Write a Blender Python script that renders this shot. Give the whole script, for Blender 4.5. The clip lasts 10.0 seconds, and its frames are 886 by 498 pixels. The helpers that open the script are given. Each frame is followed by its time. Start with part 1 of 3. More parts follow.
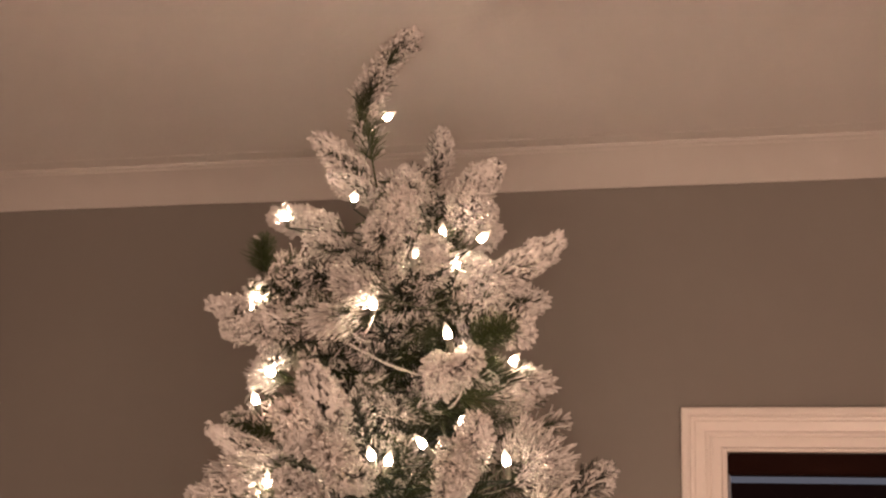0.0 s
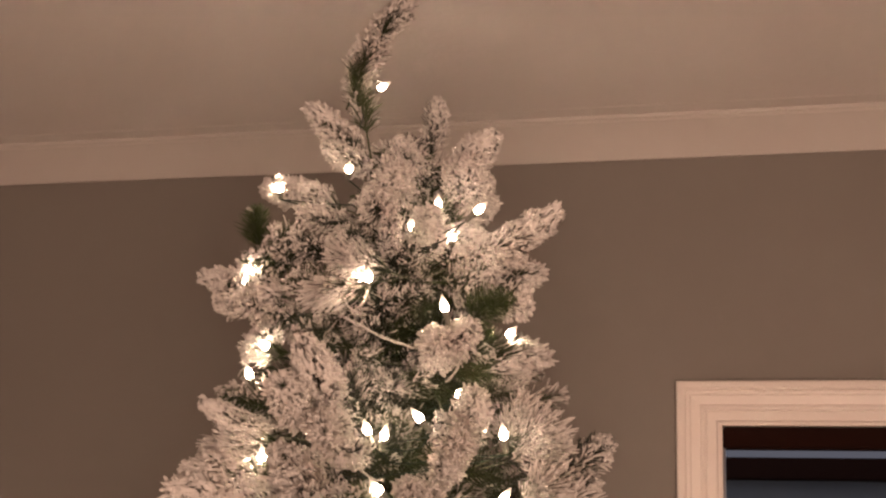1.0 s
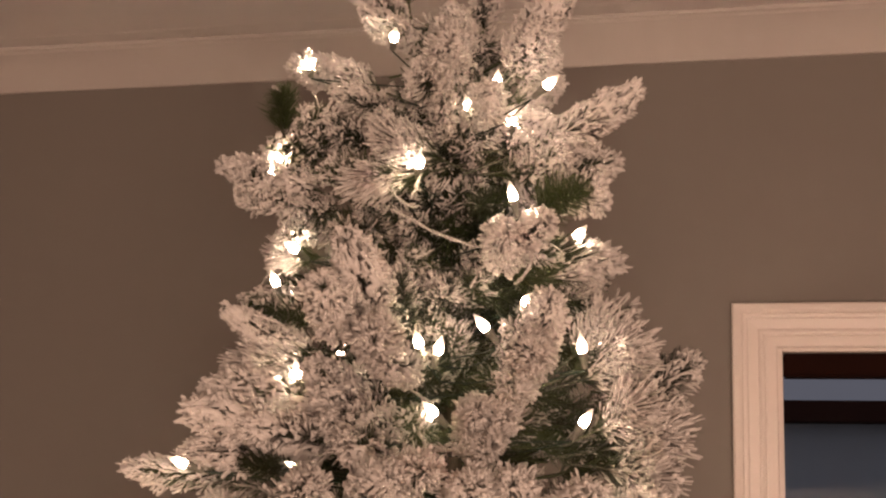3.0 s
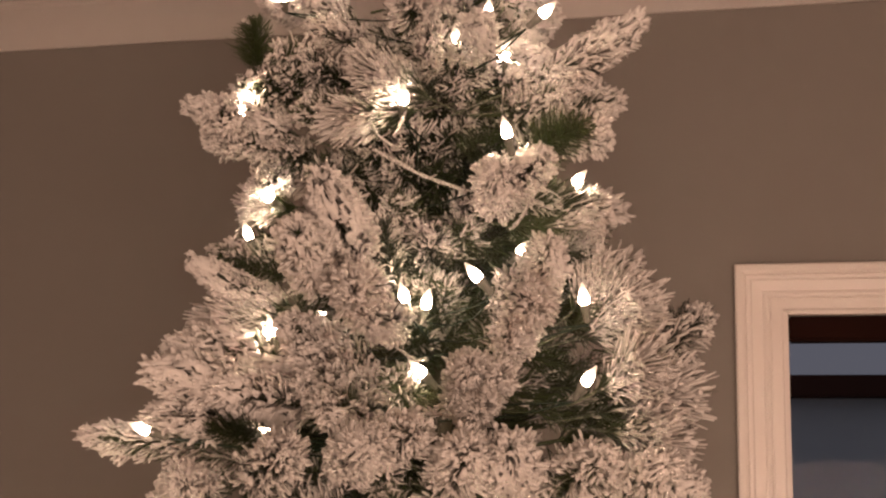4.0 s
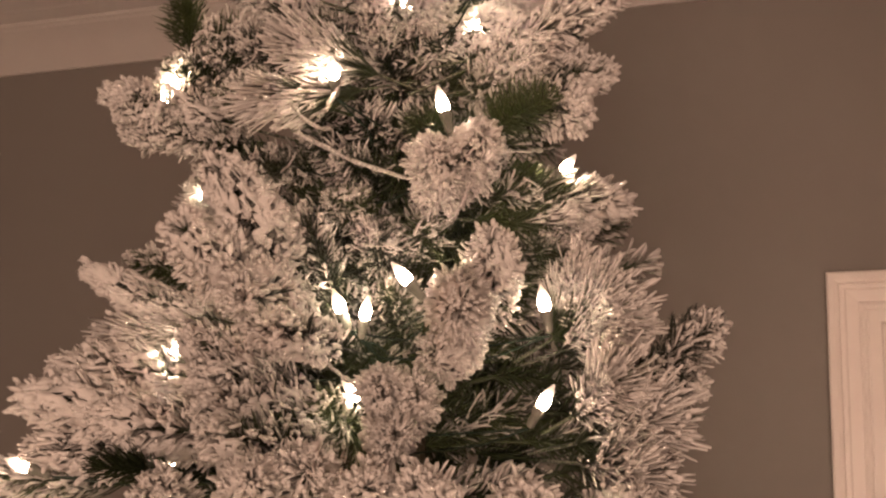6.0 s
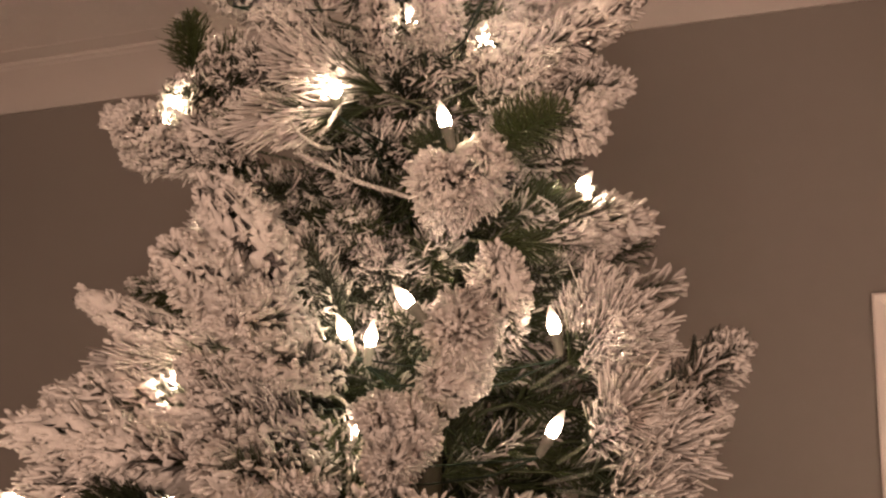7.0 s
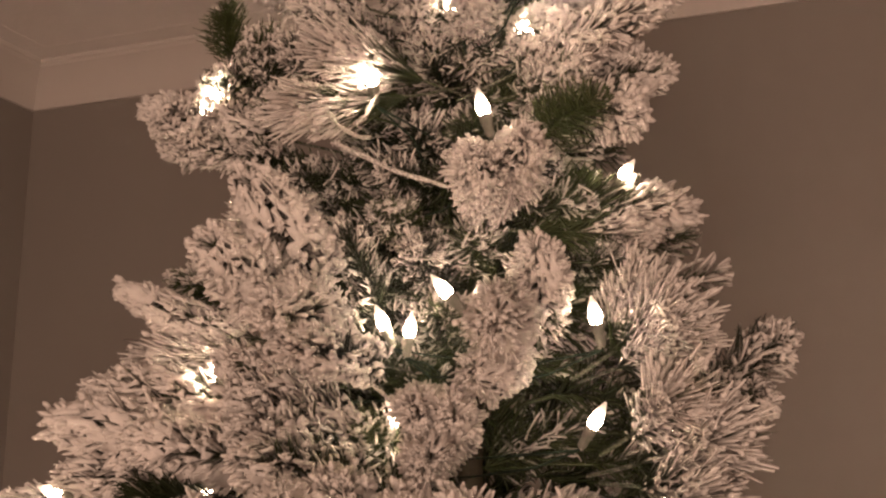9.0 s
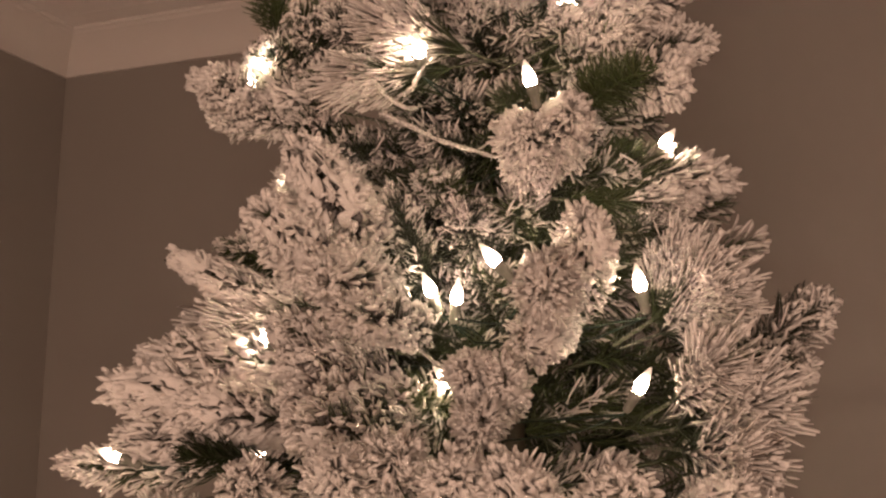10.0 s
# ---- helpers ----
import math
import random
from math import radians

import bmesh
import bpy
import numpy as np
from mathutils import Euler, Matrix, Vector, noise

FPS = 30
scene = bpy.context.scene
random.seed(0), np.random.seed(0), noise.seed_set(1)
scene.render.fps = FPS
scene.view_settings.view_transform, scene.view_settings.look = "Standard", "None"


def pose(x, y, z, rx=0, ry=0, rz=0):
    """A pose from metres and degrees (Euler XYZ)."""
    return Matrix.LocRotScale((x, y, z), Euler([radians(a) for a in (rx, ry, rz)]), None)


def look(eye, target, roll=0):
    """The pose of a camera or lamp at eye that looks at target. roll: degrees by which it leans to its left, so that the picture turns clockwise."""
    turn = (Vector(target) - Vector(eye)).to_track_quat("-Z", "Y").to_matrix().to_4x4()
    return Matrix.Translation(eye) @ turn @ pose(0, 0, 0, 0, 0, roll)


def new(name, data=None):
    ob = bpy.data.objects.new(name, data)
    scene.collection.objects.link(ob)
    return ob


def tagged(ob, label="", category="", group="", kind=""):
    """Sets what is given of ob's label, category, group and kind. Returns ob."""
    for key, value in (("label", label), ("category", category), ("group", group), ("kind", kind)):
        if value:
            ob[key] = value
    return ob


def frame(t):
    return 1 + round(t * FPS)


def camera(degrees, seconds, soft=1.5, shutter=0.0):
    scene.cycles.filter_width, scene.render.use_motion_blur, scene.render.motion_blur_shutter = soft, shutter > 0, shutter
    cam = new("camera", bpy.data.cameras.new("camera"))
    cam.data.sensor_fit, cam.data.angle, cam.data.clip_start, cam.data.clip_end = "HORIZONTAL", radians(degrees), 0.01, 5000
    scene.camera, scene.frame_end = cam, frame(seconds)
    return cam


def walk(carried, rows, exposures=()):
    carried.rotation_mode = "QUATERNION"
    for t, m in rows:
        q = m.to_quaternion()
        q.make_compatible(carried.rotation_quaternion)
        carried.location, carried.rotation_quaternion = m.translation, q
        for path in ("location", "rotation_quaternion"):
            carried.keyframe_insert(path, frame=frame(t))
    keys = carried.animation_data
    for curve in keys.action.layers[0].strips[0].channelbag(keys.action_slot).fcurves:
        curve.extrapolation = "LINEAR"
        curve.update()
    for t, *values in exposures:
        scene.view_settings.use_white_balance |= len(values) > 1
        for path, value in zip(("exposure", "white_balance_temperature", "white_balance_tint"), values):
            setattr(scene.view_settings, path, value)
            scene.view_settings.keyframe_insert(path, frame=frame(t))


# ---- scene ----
cam = camera(35.0, 10.0, soft=2.3)

PATH = [
    (0, (0.232, -1.979, 1.694), (-0.248, -0.104, 2.197), 2.0),
    (0.5, (0.229, -1.978, 1.698), (-0.247, -0.097, 2.184), 2.1),
    (1, (0.217, -1.956, 1.695), (-0.249, -0.069, 2.165), 1.8),
    (1.5, (0.193, -1.908, 1.698), (-0.269, -0.015, 2.148), 1.9),
    (2, (0.147, -1.828, 1.695), (-0.317, 0.07, 2.125), 1.9),
    (2.5, (0.106, -1.767, 1.692), (-0.355, 0.134, 2.107), 1.9),
    (4, (0.043, -1.566, 1.679), (-0.395, 0.35, 2.049), 1.1),
    (4.5, (0.069, -1.502, 1.681), (-0.406, 0.405, 2.051), 1.2),
    (5, (0.117, -1.397, 1.694), (-0.45, 0.483, 2.075), 1.1),
    (5.5, (0.151, -1.34, 1.698), (-0.469, 0.521, 2.088), 1.2),
    (7, (0.197, -1.24, 1.701), (-0.545, 0.563, 2.15), 0.8),
    (7.5, (0.198, -1.233, 1.704), (-0.558, 0.562, 2.16), 0.8),
    (8, (0.19, -1.217, 1.702), (-0.584, 0.569, 2.161), 0.8),
    (8.5, (0.193, -1.214, 1.702), (-0.599, 0.566, 2.154), 0.9),
    (9, (0.196, -1.225, 1.702), (-0.606, 0.554, 2.14), 0.9),
    (9.5, (0.195, -1.238, 1.7), (-0.618, 0.541, 2.121), 1.0),
    (10, (0.186, -1.256, 1.701), (-0.644, 0.522, 2.087), 1.0),
]
walk(cam, [(t, look(eye, target, roll)) for t, eye, target, roll in PATH], [(0, 1.1), (5, 1.02), (10, 0.96)])

# ---- light ----
world = bpy.data.worlds.new("room_dark")
scene.world = world
world.use_nodes = True
world.node_tree.nodes["Background"].inputs[0].default_value = (0.9, 0.9, 1.0, 1)
world.node_tree.nodes["Background"].inputs[1].default_value = 0.22

# warm fill lamp added behind the camera, set in an invented wall opening
opening = bpy.data.lights.new("fill_light", "AREA")
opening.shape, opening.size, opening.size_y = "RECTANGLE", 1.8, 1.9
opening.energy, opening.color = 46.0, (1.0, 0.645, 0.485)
new("fill_light", opening).matrix_world = look((0.85, -3.66, 1.03), (-0.1, 1.0, 1.45))

# ---- materials ----


def material(name, colour, rough=0.6, metal=0.0):
    m = bpy.data.materials.new(name)
    m.use_nodes = True
    b = m.node_tree.nodes["Principled BSDF"]
    b.inputs["Base Color"].default_value = (*colour, 1)
    b.inputs["Roughness"].default_value = rough
    b.inputs["Metallic"].default_value = metal
    return m, m.node_tree, b


def surface(name, low, high, scale, rough, fine, bump, distance, large=1.5):
    """A surface whose colour drifts between two tones, with fine relief."""
    m, tree, b = material(name, low, rough)
    nodes, links = tree.nodes, tree.links
    co = nodes.new("ShaderNodeTexCoord")
    n1, n2 = nodes.new("ShaderNodeTexNoise"), nodes.new("ShaderNodeTexNoise")
    n1.inputs["Scale"].default_value, n2.inputs["Scale"].default_value = large, scale
    n1.inputs["Detail"].default_value, n2.inputs["Detail"].default_value = 4, 5
    mix = nodes.new("ShaderNodeMix")
    mix.data_type = "RGBA"
    mix.inputs[6].default_value, mix.inputs[7].default_value = (*low, 1), (*high, 1)
    add = nodes.new("ShaderNodeMath")
    add.operation = "MULTIPLY_ADD"
    add.inputs[1].default_value = fine
    links.new(co.outputs["Object"], n1.inputs["Vector"])
    links.new(co.outputs["Object"], n2.inputs["Vector"])
    links.new(n2.outputs["Fac"], add.inputs[0])
    links.new(n1.outputs["Fac"], add.inputs[2])
    links.new(add.outputs[0], mix.inputs[0])
    links.new(mix.outputs[2], b.inputs["Base Color"])
    bp = nodes.new("ShaderNodeBump")
    bp.inputs["Strength"].default_value, bp.inputs["Distance"].default_value = bump, distance
    links.new(n2.outputs["Fac"], bp.inputs["Height"])
    links.new(bp.outputs["Normal"], b.inputs["Normal"])
    return m


WALL = surface("wall_paint", (0.196, 0.180, 0.162), (0.220, 0.203, 0.183), 260, 0.75, 0.25, 0.25, 0.0012)
CEILING = surface("ceiling_paint", (0.64, 0.615, 0.585), (0.71, 0.68, 0.65), 75, 0.9, 0.3, 0.4, 0.003)
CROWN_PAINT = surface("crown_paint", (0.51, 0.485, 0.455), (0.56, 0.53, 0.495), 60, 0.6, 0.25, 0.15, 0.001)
TRIM = surface("trim_paint", (0.76, 0.705, 0.655), (0.82, 0.765, 0.715), 90, 0.38, 0.2, 0.1, 0.0008)
FLOOR = surface("floor_wood", (0.16, 0.09, 0.05), (0.24, 0.14, 0.08), 40, 0.4, 0.4, 0.2, 0.001)
DARK_WOOD = surface("dark_wood", (0.010, 0.003, 0.002), (0.018, 0.005, 0.003), 60, 0.85, 0.4, 0.2, 0.001)
DARK_WOOD.node_tree.nodes["Principled BSDF"].inputs["Specular IOR Level"].default_value = 0.1
SIDING = surface("siding", (0.10, 0.105, 0.12), (0.13, 0.135, 0.15), 20, 0.8, 0.3, 0.2, 0.002)
GROUND = surface("dusk_ground", (0.05, 0.05, 0.045), (0.08, 0.075, 0.06), 8, 0.9, 0.4, 0.3, 0.02)
BARK = surface("brown_pole", (0.03, 0.035, 0.02), (0.06, 0.05, 0.03), 80, 0.7, 0.4, 0.4, 0.002)
WIRE = material("green_wire", (0.012, 0.03, 0.016), 0.5)[0]
SOCKET = surface("dusted_socket", (0.02, 0.045, 0.02), (0.20, 0.20, 0.17), 220, 0.7, 0.6, 0.4, 0.001, 60)


def needle_material():
    """Green plastic needles, white cotton-like flock where the mesh says it clings."""
    m, tree, b = material("flocked_needles", (0.7, 0.68, 0.64), 0.9)
    nodes, links = tree.nodes, tree.links
    at = nodes.new("ShaderNodeAttribute")
    at.attribute_name = "flock"
    co = nodes.new("ShaderNodeTexCoord")
    fine, coarse = nodes.new("ShaderNodeTexNoise"), nodes.new("ShaderNodeTexNoise")
    fine.inputs["Scale"].default_value, coarse.inputs["Scale"].default_value = 520, 90
    fine.inputs["Detail"].default_value = 4
    info = nodes.new("ShaderNodeObjectInfo")
    links.new(co.outputs["Object"], fine.inputs["Vector"])
    links.new(co.outputs["Object"], coarse.inputs["Vector"])
    shift = nodes.new("ShaderNodeMath")
    shift.operation = "MULTIPLY_ADD"
    shift.inputs[1].default_value = 0.5
    links.new(fine.outputs["Fac"], shift.inputs[0])
    links.new(at.outputs["Fac"], shift.inputs[2])
    ramp = nodes.new("ShaderNodeMapRange")
    ramp.inputs["From Min"].default_value, ramp.inputs["From Max"].default_value = 0.52, 0.82
    links.new(shift.outputs[0], ramp.inputs["Value"])
    green = nodes.new("ShaderNodeMix")
    green.data_type = "RGBA"
    green.inputs[6].default_value, green.inputs[7].default_value = (0.012, 0.019, 0.007, 1), (0.066, 0.092, 0.030, 1)
    links.new(info.outputs["Random"], green.inputs[0])
    white = nodes.new("ShaderNodeMix")
    white.data_type = "RGBA"
    white.inputs[6].default_value, white.inputs[7].default_value = (0.60, 0.58, 0.545, 1), (0.83, 0.80, 0.765, 1)
    links.new(coarse.outputs["Fac"], white.inputs[0])
    mix = nodes.new("ShaderNodeMix")
    mix.data_type = "RGBA"
    links.new(ramp.outputs["Result"], mix.inputs[0])
    links.new(green.outputs[2], mix.inputs[6])
    links.new(white.outputs[2], mix.inputs[7])
    links.new(mix.outputs[2], b.inputs["Base Color"])
    rough = nodes.new("ShaderNodeMapRange")
    rough.inputs["To Min"].default_value, rough.inputs["To Max"].default_value = 0.38, 0.95
    links.new(ramp.outputs["Result"], rough.inputs["Value"])
    links.new(rough.outputs["Result"], b.inputs["Roughness"])
    bp = nodes.new("ShaderNodeBump")
    bp.inputs["Strength"].default_value, bp.inputs["Distance"].default_value = 0.6, 0.0015
    links.new(fine.outputs["Fac"], bp.inputs["Height"])
    links.new(bp.outputs["Normal"], b.inputs["Normal"])
    return m


NEEDLES = needle_material()


def glow(name, colour, strength):
    m = bpy.data.materials.new(name)
    m.use_nodes = True
    b = m.node_tree.nodes["Principled BSDF"]
    b.inputs["Base Color"].default_value = (*colour, 1)
    b.inputs["Roughness"].default_value = 0.2
    b.inputs["Emission Color"].default_value = (*colour, 1)
    b.inputs["Emission Strength"].default_value = strength
    return m


BULB = glow("lit_bulb", (1.0, 0.715, 0.52), 11.5)
# the filament sits low in the bulb, so its point glows less
bulb_nodes, bulb_links = BULB.node_tree.nodes, BULB.node_tree.links
bulb_co, bulb_axis, bulb_fall = bulb_nodes.new("ShaderNodeTexCoord"), bulb_nodes.new("ShaderNodeSeparateXYZ"), bulb_nodes.new("ShaderNodeMapRange")
bulb_links.new(bulb_co.outputs["Object"], bulb_axis.inputs["Vector"])
bulb_links.new(bulb_axis.outputs["Z"], bulb_fall.inputs["Value"])
for slot, value in (("From Min", -0.007), ("From Max", 0.014), ("To Min", 1.0), ("To Max", 0.0)):
    bulb_fall.inputs[slot].default_value = value
bulb_power, bulb_gain = bulb_nodes.new("ShaderNodeMath"), bulb_nodes.new("ShaderNodeMath")
bulb_power.operation, bulb_gain.operation = "POWER", "MULTIPLY_ADD"
bulb_power.inputs[1].default_value, bulb_gain.inputs[1].default_value, bulb_gain.inputs[2].default_value = 5.0, 165.0, 0.24
bulb_links.new(bulb_fall.outputs["Result"], bulb_power.inputs[0])
bulb_links.new(bulb_power.outputs[0], bulb_gain.inputs[0])
bulb_nodes["Principled BSDF"].inputs["Base Color"].default_value = (0.85, 0.83, 0.80, 1)
bulb_links.new(bulb_gain.outputs[0], bulb_nodes["Principled BSDF"].inputs["Emission Strength"])
SKY = glow("dusk_sky", (0.034, 0.034, 0.043), 1.0)

glass_m, glass_tree, glass_b = material("window_glass", (1, 1, 1), 0.02)
glass_b.inputs["Transmission Weight"].default_value = 1.0
glass_b.inputs["IOR"].default_value = 1.1
GLASS = glass_m

# ---- helpers for meshes ----


def link_mesh(name, bm, mat, parent=None, label=""):
    me = bpy.data.meshes.new(name)
    bm.to_mesh(me)
    bm.free()
    me.materials.append(mat)
    ob = new(name, me)
    if parent:
        ob.parent = parent
    return tagged(ob, label)


def part(name, bm, mat, parent, label=""):
    return link_mesh(name, bm, mat, parent, label)


def box(bm, a, b, bevel=0.0):
    r = bmesh.ops.create_cube(bm, size=1.0)
    size = Vector(b) - Vector(a)
    bmesh.ops.scale(bm, vec=size, verts=r["verts"])
    bmesh.ops.translate(bm, vec=(Vector(a) + Vector(b)) / 2, verts=r["verts"])
    if bevel:
        edges = list({e for v in r["verts"] for e in v.link_edges})
        bmesh.ops.bevel(bm, geom=edges, offset=bevel, segments=2, affect="EDGES")
    return bm


def slab(name, a, b, mat, label, category, bevel=0.0):
    ob = link_mesh(name, box(bmesh.new(), a, b, bevel), mat)
    return tagged(ob, label, category, kind="structure")


def sweep(profile, stations):
    """Runs a profile of (out, up) points through stations: a list of (origin, out, up) frames."""
    bm = bmesh.new()
    rings = []
    for origin, out, up in stations:
        rings.append([bm.verts.new(Vector(origin) + Vector(out) * u + Vector(up) * v) for u, v in profile])
    for a, b in zip(rings, rings[1:]):
        for i in range(len(profile)):
            j = (i + 1) % len(profile)
            bm.faces.new((a[i], a[j], b[j], b[i]))
    bm.faces.new(rings[0][::-1])
    bm.faces.new(rings[-1])
    bmesh.ops.recalc_face_normals(bm, faces=bm.faces)
    return bm


# ---- the room ----
X0, X1, Y0, Y1, H = -1.76, 3.2, -3.6, 1.0, 2.70
WX0, WX1, WZ0, WZ1 = 0.083, 1.30, 0.75, 2.047      # the window's clear opening

tagged(link_mesh("floor", box(bmesh.new(), (X0 - 0.15, Y0 - 0.15, -0.1), (X1 + 0.15, Y1 + 0.15, 0.0)), FLOOR),
       "brown wooden floor of a living room", "floor", kind="structure")
tagged(link_mesh("ceiling", box(bmesh.new(), (X0 - 0.15, Y0 - 0.15, H), (X1 + 0.15, Y1 + 0.15, H + 0.1)), CEILING),
       "white painted ceiling with a faint texture", "ceiling", kind="structure")
slab("wall_west", (X0 - 0.15, Y0, 0), (X0, Y1 + 0.15, H), WALL, "taupe painted side wall meeting the corner", "wall")
slab("wall_east", (X1, Y0, 0), (X1 + 0.15, Y1 + 0.15, H), WALL, "taupe painted plain side wall", "wall")
# unseen wall; its opening is added to make room for the fill lamp
bm = bmesh.new()
box(bm, (X0 - 0.15, Y0 - 0.15, 0), (-0.2, Y0, H))
box(bm, (1.7, Y0 - 0.15, 0), (X1 + 0.15, Y0, H))
box(bm, (-0.2, Y0 - 0.15, 2.1), (1.7, Y0, H))
tagged(link_mesh("wall_south", bm, WALL), "taupe painted unseen wall with an opening added for the fill lamp", "wall", kind="structure")
# unseen box added behind the fill lamp to keep the world's light out
bm = bmesh.new()
box(bm, (-0.8, Y0 - 1.7, 0), (2.3, Y0 - 1.55, H))
box(bm, (-0.8, Y0 - 1.55, 0), (-0.65, Y0 - 0.15, H))
box(bm, (2.15, Y0 - 1.55, 0), (2.3, Y0 - 0.15, H))
tagged(link_mesh("wall_lamp_box", bm, WALL), "plain painted walls of an unseen box added behind the fill lamp", "wall", kind="structure")
slab("floor_lamp_box", (-0.8, Y0 - 1.7, -0.1), (2.3, Y0 - 0.151, -0.002), FLOOR, "brown wooden floor of the unseen box added behind the fill lamp", "floor")
slab("ceiling_lamp_box", (-0.8, Y0 - 1.7, H + 0.001), (2.3, Y0 - 0.151, H + 0.1), CEILING, "white ceiling of the unseen box added behind the fill lamp", "ceiling")
bm = bmesh.new()
box(bm, (X0, Y1, 0), (WX0 - 0.02, Y1 + 0.15, H))
box(bm, (WX1 + 0.02, Y1, 0), (X1, Y1 + 0.15, H))
box(bm, (WX0 - 0.02, Y1, WZ1 + 0.02), (WX1 + 0.02, Y1 + 0.15, H))
box(bm, (WX0 - 0.02, Y1, 0), (WX1 + 0.02, Y1 + 0.15, WZ0 - 0.02))
tagged(link_mesh("wall_north", bm, WALL), "taupe painted wall with a window opening", "wall", kind="structure")

# crown moulding round the room: a cove between two fillets
CROWN = [(0, 0), (0.007, 0), (0.010, 0.004)]
CROWN += [(0.010 + 0.060 * q, 0.004 + 0.062 * q + 0.006 * math.sin(math.pi * q)) for q in [i / 8 for i in range(1, 9)]]
CROWN += [(0.0735, 0.0705), (0.0780, 0.0735), (0.0800, 0.0780), (0.0800, 0.0795), (0, 0.0795)]


def crown(name, corners, label):
    stations = []
    for (x, y), (ox, oy) in corners:
        stations.append(((x, y, H - 0.08), (ox, oy, 0), (0, 0, 1)))
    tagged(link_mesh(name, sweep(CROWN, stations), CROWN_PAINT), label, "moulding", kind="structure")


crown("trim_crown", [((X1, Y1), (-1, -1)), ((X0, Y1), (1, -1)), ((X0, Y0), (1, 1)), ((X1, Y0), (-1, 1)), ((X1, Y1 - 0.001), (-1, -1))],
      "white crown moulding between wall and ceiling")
# flat band on the ceiling along the moulding
bm = bmesh.new()
box(bm, (X0 + 0.08, Y1 - 0.134, H - 0.0012), (X1 - 0.08, Y1 - 0.0805, H - 0.0002), 0.0004)
box(bm, (X0 + 0.0805, Y0 + 0.08, H - 0.0012), (X0 + 0.134, Y1 - 0.1345, H - 0.0002), 0.0004)
tagged(link_mesh("trim_ceiling_band", bm, CEILING), "flat white ceiling band beside the crown moulding", "moulding", kind="structure")
bm = bmesh.new()
box(bm, (X0, Y1 - 0.014, 0), (X1, Y1, 0.12), 0.003)
tagged(link_mesh("baseboard_north", bm, TRIM), "white painted baseboard", "baseboard", kind="structure")

# ---- the window ----
window = tagged(new("window_1"), "window with wide white moulded casing and dark head rail at dusk", "window", kind="structure")
# casing profile: out from the opening, forward from the wall
CASE = [(0, 0), (0, 0.011), (0.003, 0.013), (0.022, 0.0135), (0.025, 0.0125), (0.028, 0.0145), (0.032, 0.0155), (0.037, 0.0145),
        (0.040, 0.0128), (0.060, 0.0150), (0.064, 0.0185), (0.069, 0.0190), (0.0715, 0.0180), (0.074, 0.0225), (0.080, 0.0250), (0.090, 0.0245),
        (0.094, 0.0210), (0.094, 0)]


def casing(corners):
    stations = [((x, Y1, z), (ox, 0, oz), (0, -1, 0)) for (x, z), (ox, oz) in corners]
    return sweep([(u * 0.885, v) for u, v in CASE], stations)


part("window_frame", casing([((WX0, WZ0), (-1, 0)), ((WX0, WZ1), (-1, 1)), ((WX1, WZ1), (1, 1)), ((WX1, WZ0), (1, 0))]), TRIM, window,
     "white moulded casing")
bm = bmesh.new()
box(bm, (WX0 - 0.02, Y1 - 0.001, WZ0), (WX0 + 0.009, Y1 + 0.15, WZ1), 0.002)
box(bm, (WX1 - 0.008, Y1 - 0.001, WZ0), (WX1 + 0.02, Y1 + 0.15, WZ1), 0.002)
box(bm, (WX0 + 0.0085, Y1 - 0.001, WZ1 - 0.006), (WX1 - 0.0085, Y1 + 0.15, WZ1 + 0.02), 0.002)
part("window_jamb", bm, TRIM, window, "white jamb lining")
bm = box(bmesh.new(), (WX0 - 0.11, Y1 - 0.05, WZ0 - 0.03), (WX1 + 0.11, Y1 + 0.15, WZ0 - 0.001), 0.006)
part("window_sill", bm, TRIM, window)
bm = box(bmesh.new(), (WX0 + 0.009, Y1 + 0.02, 1.996), (WX1 - 0.009, Y1 + 0.07, WZ1 - 0.007), 0.004)
part("head_rail", bm, DARK_WOOD, window, "dark stained wooden head rail")
bm = box(bmesh.new(), (WX0 + 0.009, Y1 + 0.10, WZ0), (WX1 - 0.009, Y1 + 0.104, WZ1 - 0.007))
pane = part("pane", bm, GLASS, window)
pane.visible_shadow = False

# ---- outside at dusk ----
tagged(link_mesh("ground", box(bmesh.new(), (-60, Y1 + 0.16, -0.6), (60, 60, -0.5)), GROUND), "dim grass at dusk", "ground", kind="structure")
house = tagged(new("house"), "neighbouring grey house with a dark timber beam under its eaves", "house")
house.location = (2, 12, -0.5)
part("wall", box(bmesh.new(), (-9, 0.2, 0), (9, 4, 3.315)), SIDING, house)
part("beam", box(bmesh.new(), (-9, 0, 3.315), (9, 4, 3.52), 0.01), DARK_WOOD, house, "dark timber beam")
sky = link_mesh("backdrop_sky", box(bmesh.new(), (-60, 40, -0.5), (60, 40.1, 30)), SKY)
tagged(sky, "grey-blue sky at dusk", "sky", kind="structure")

# ---- the tree ----
AXIS = Vector((-0.30, -0.06, 0))
rng = np.random.default_rng(7)


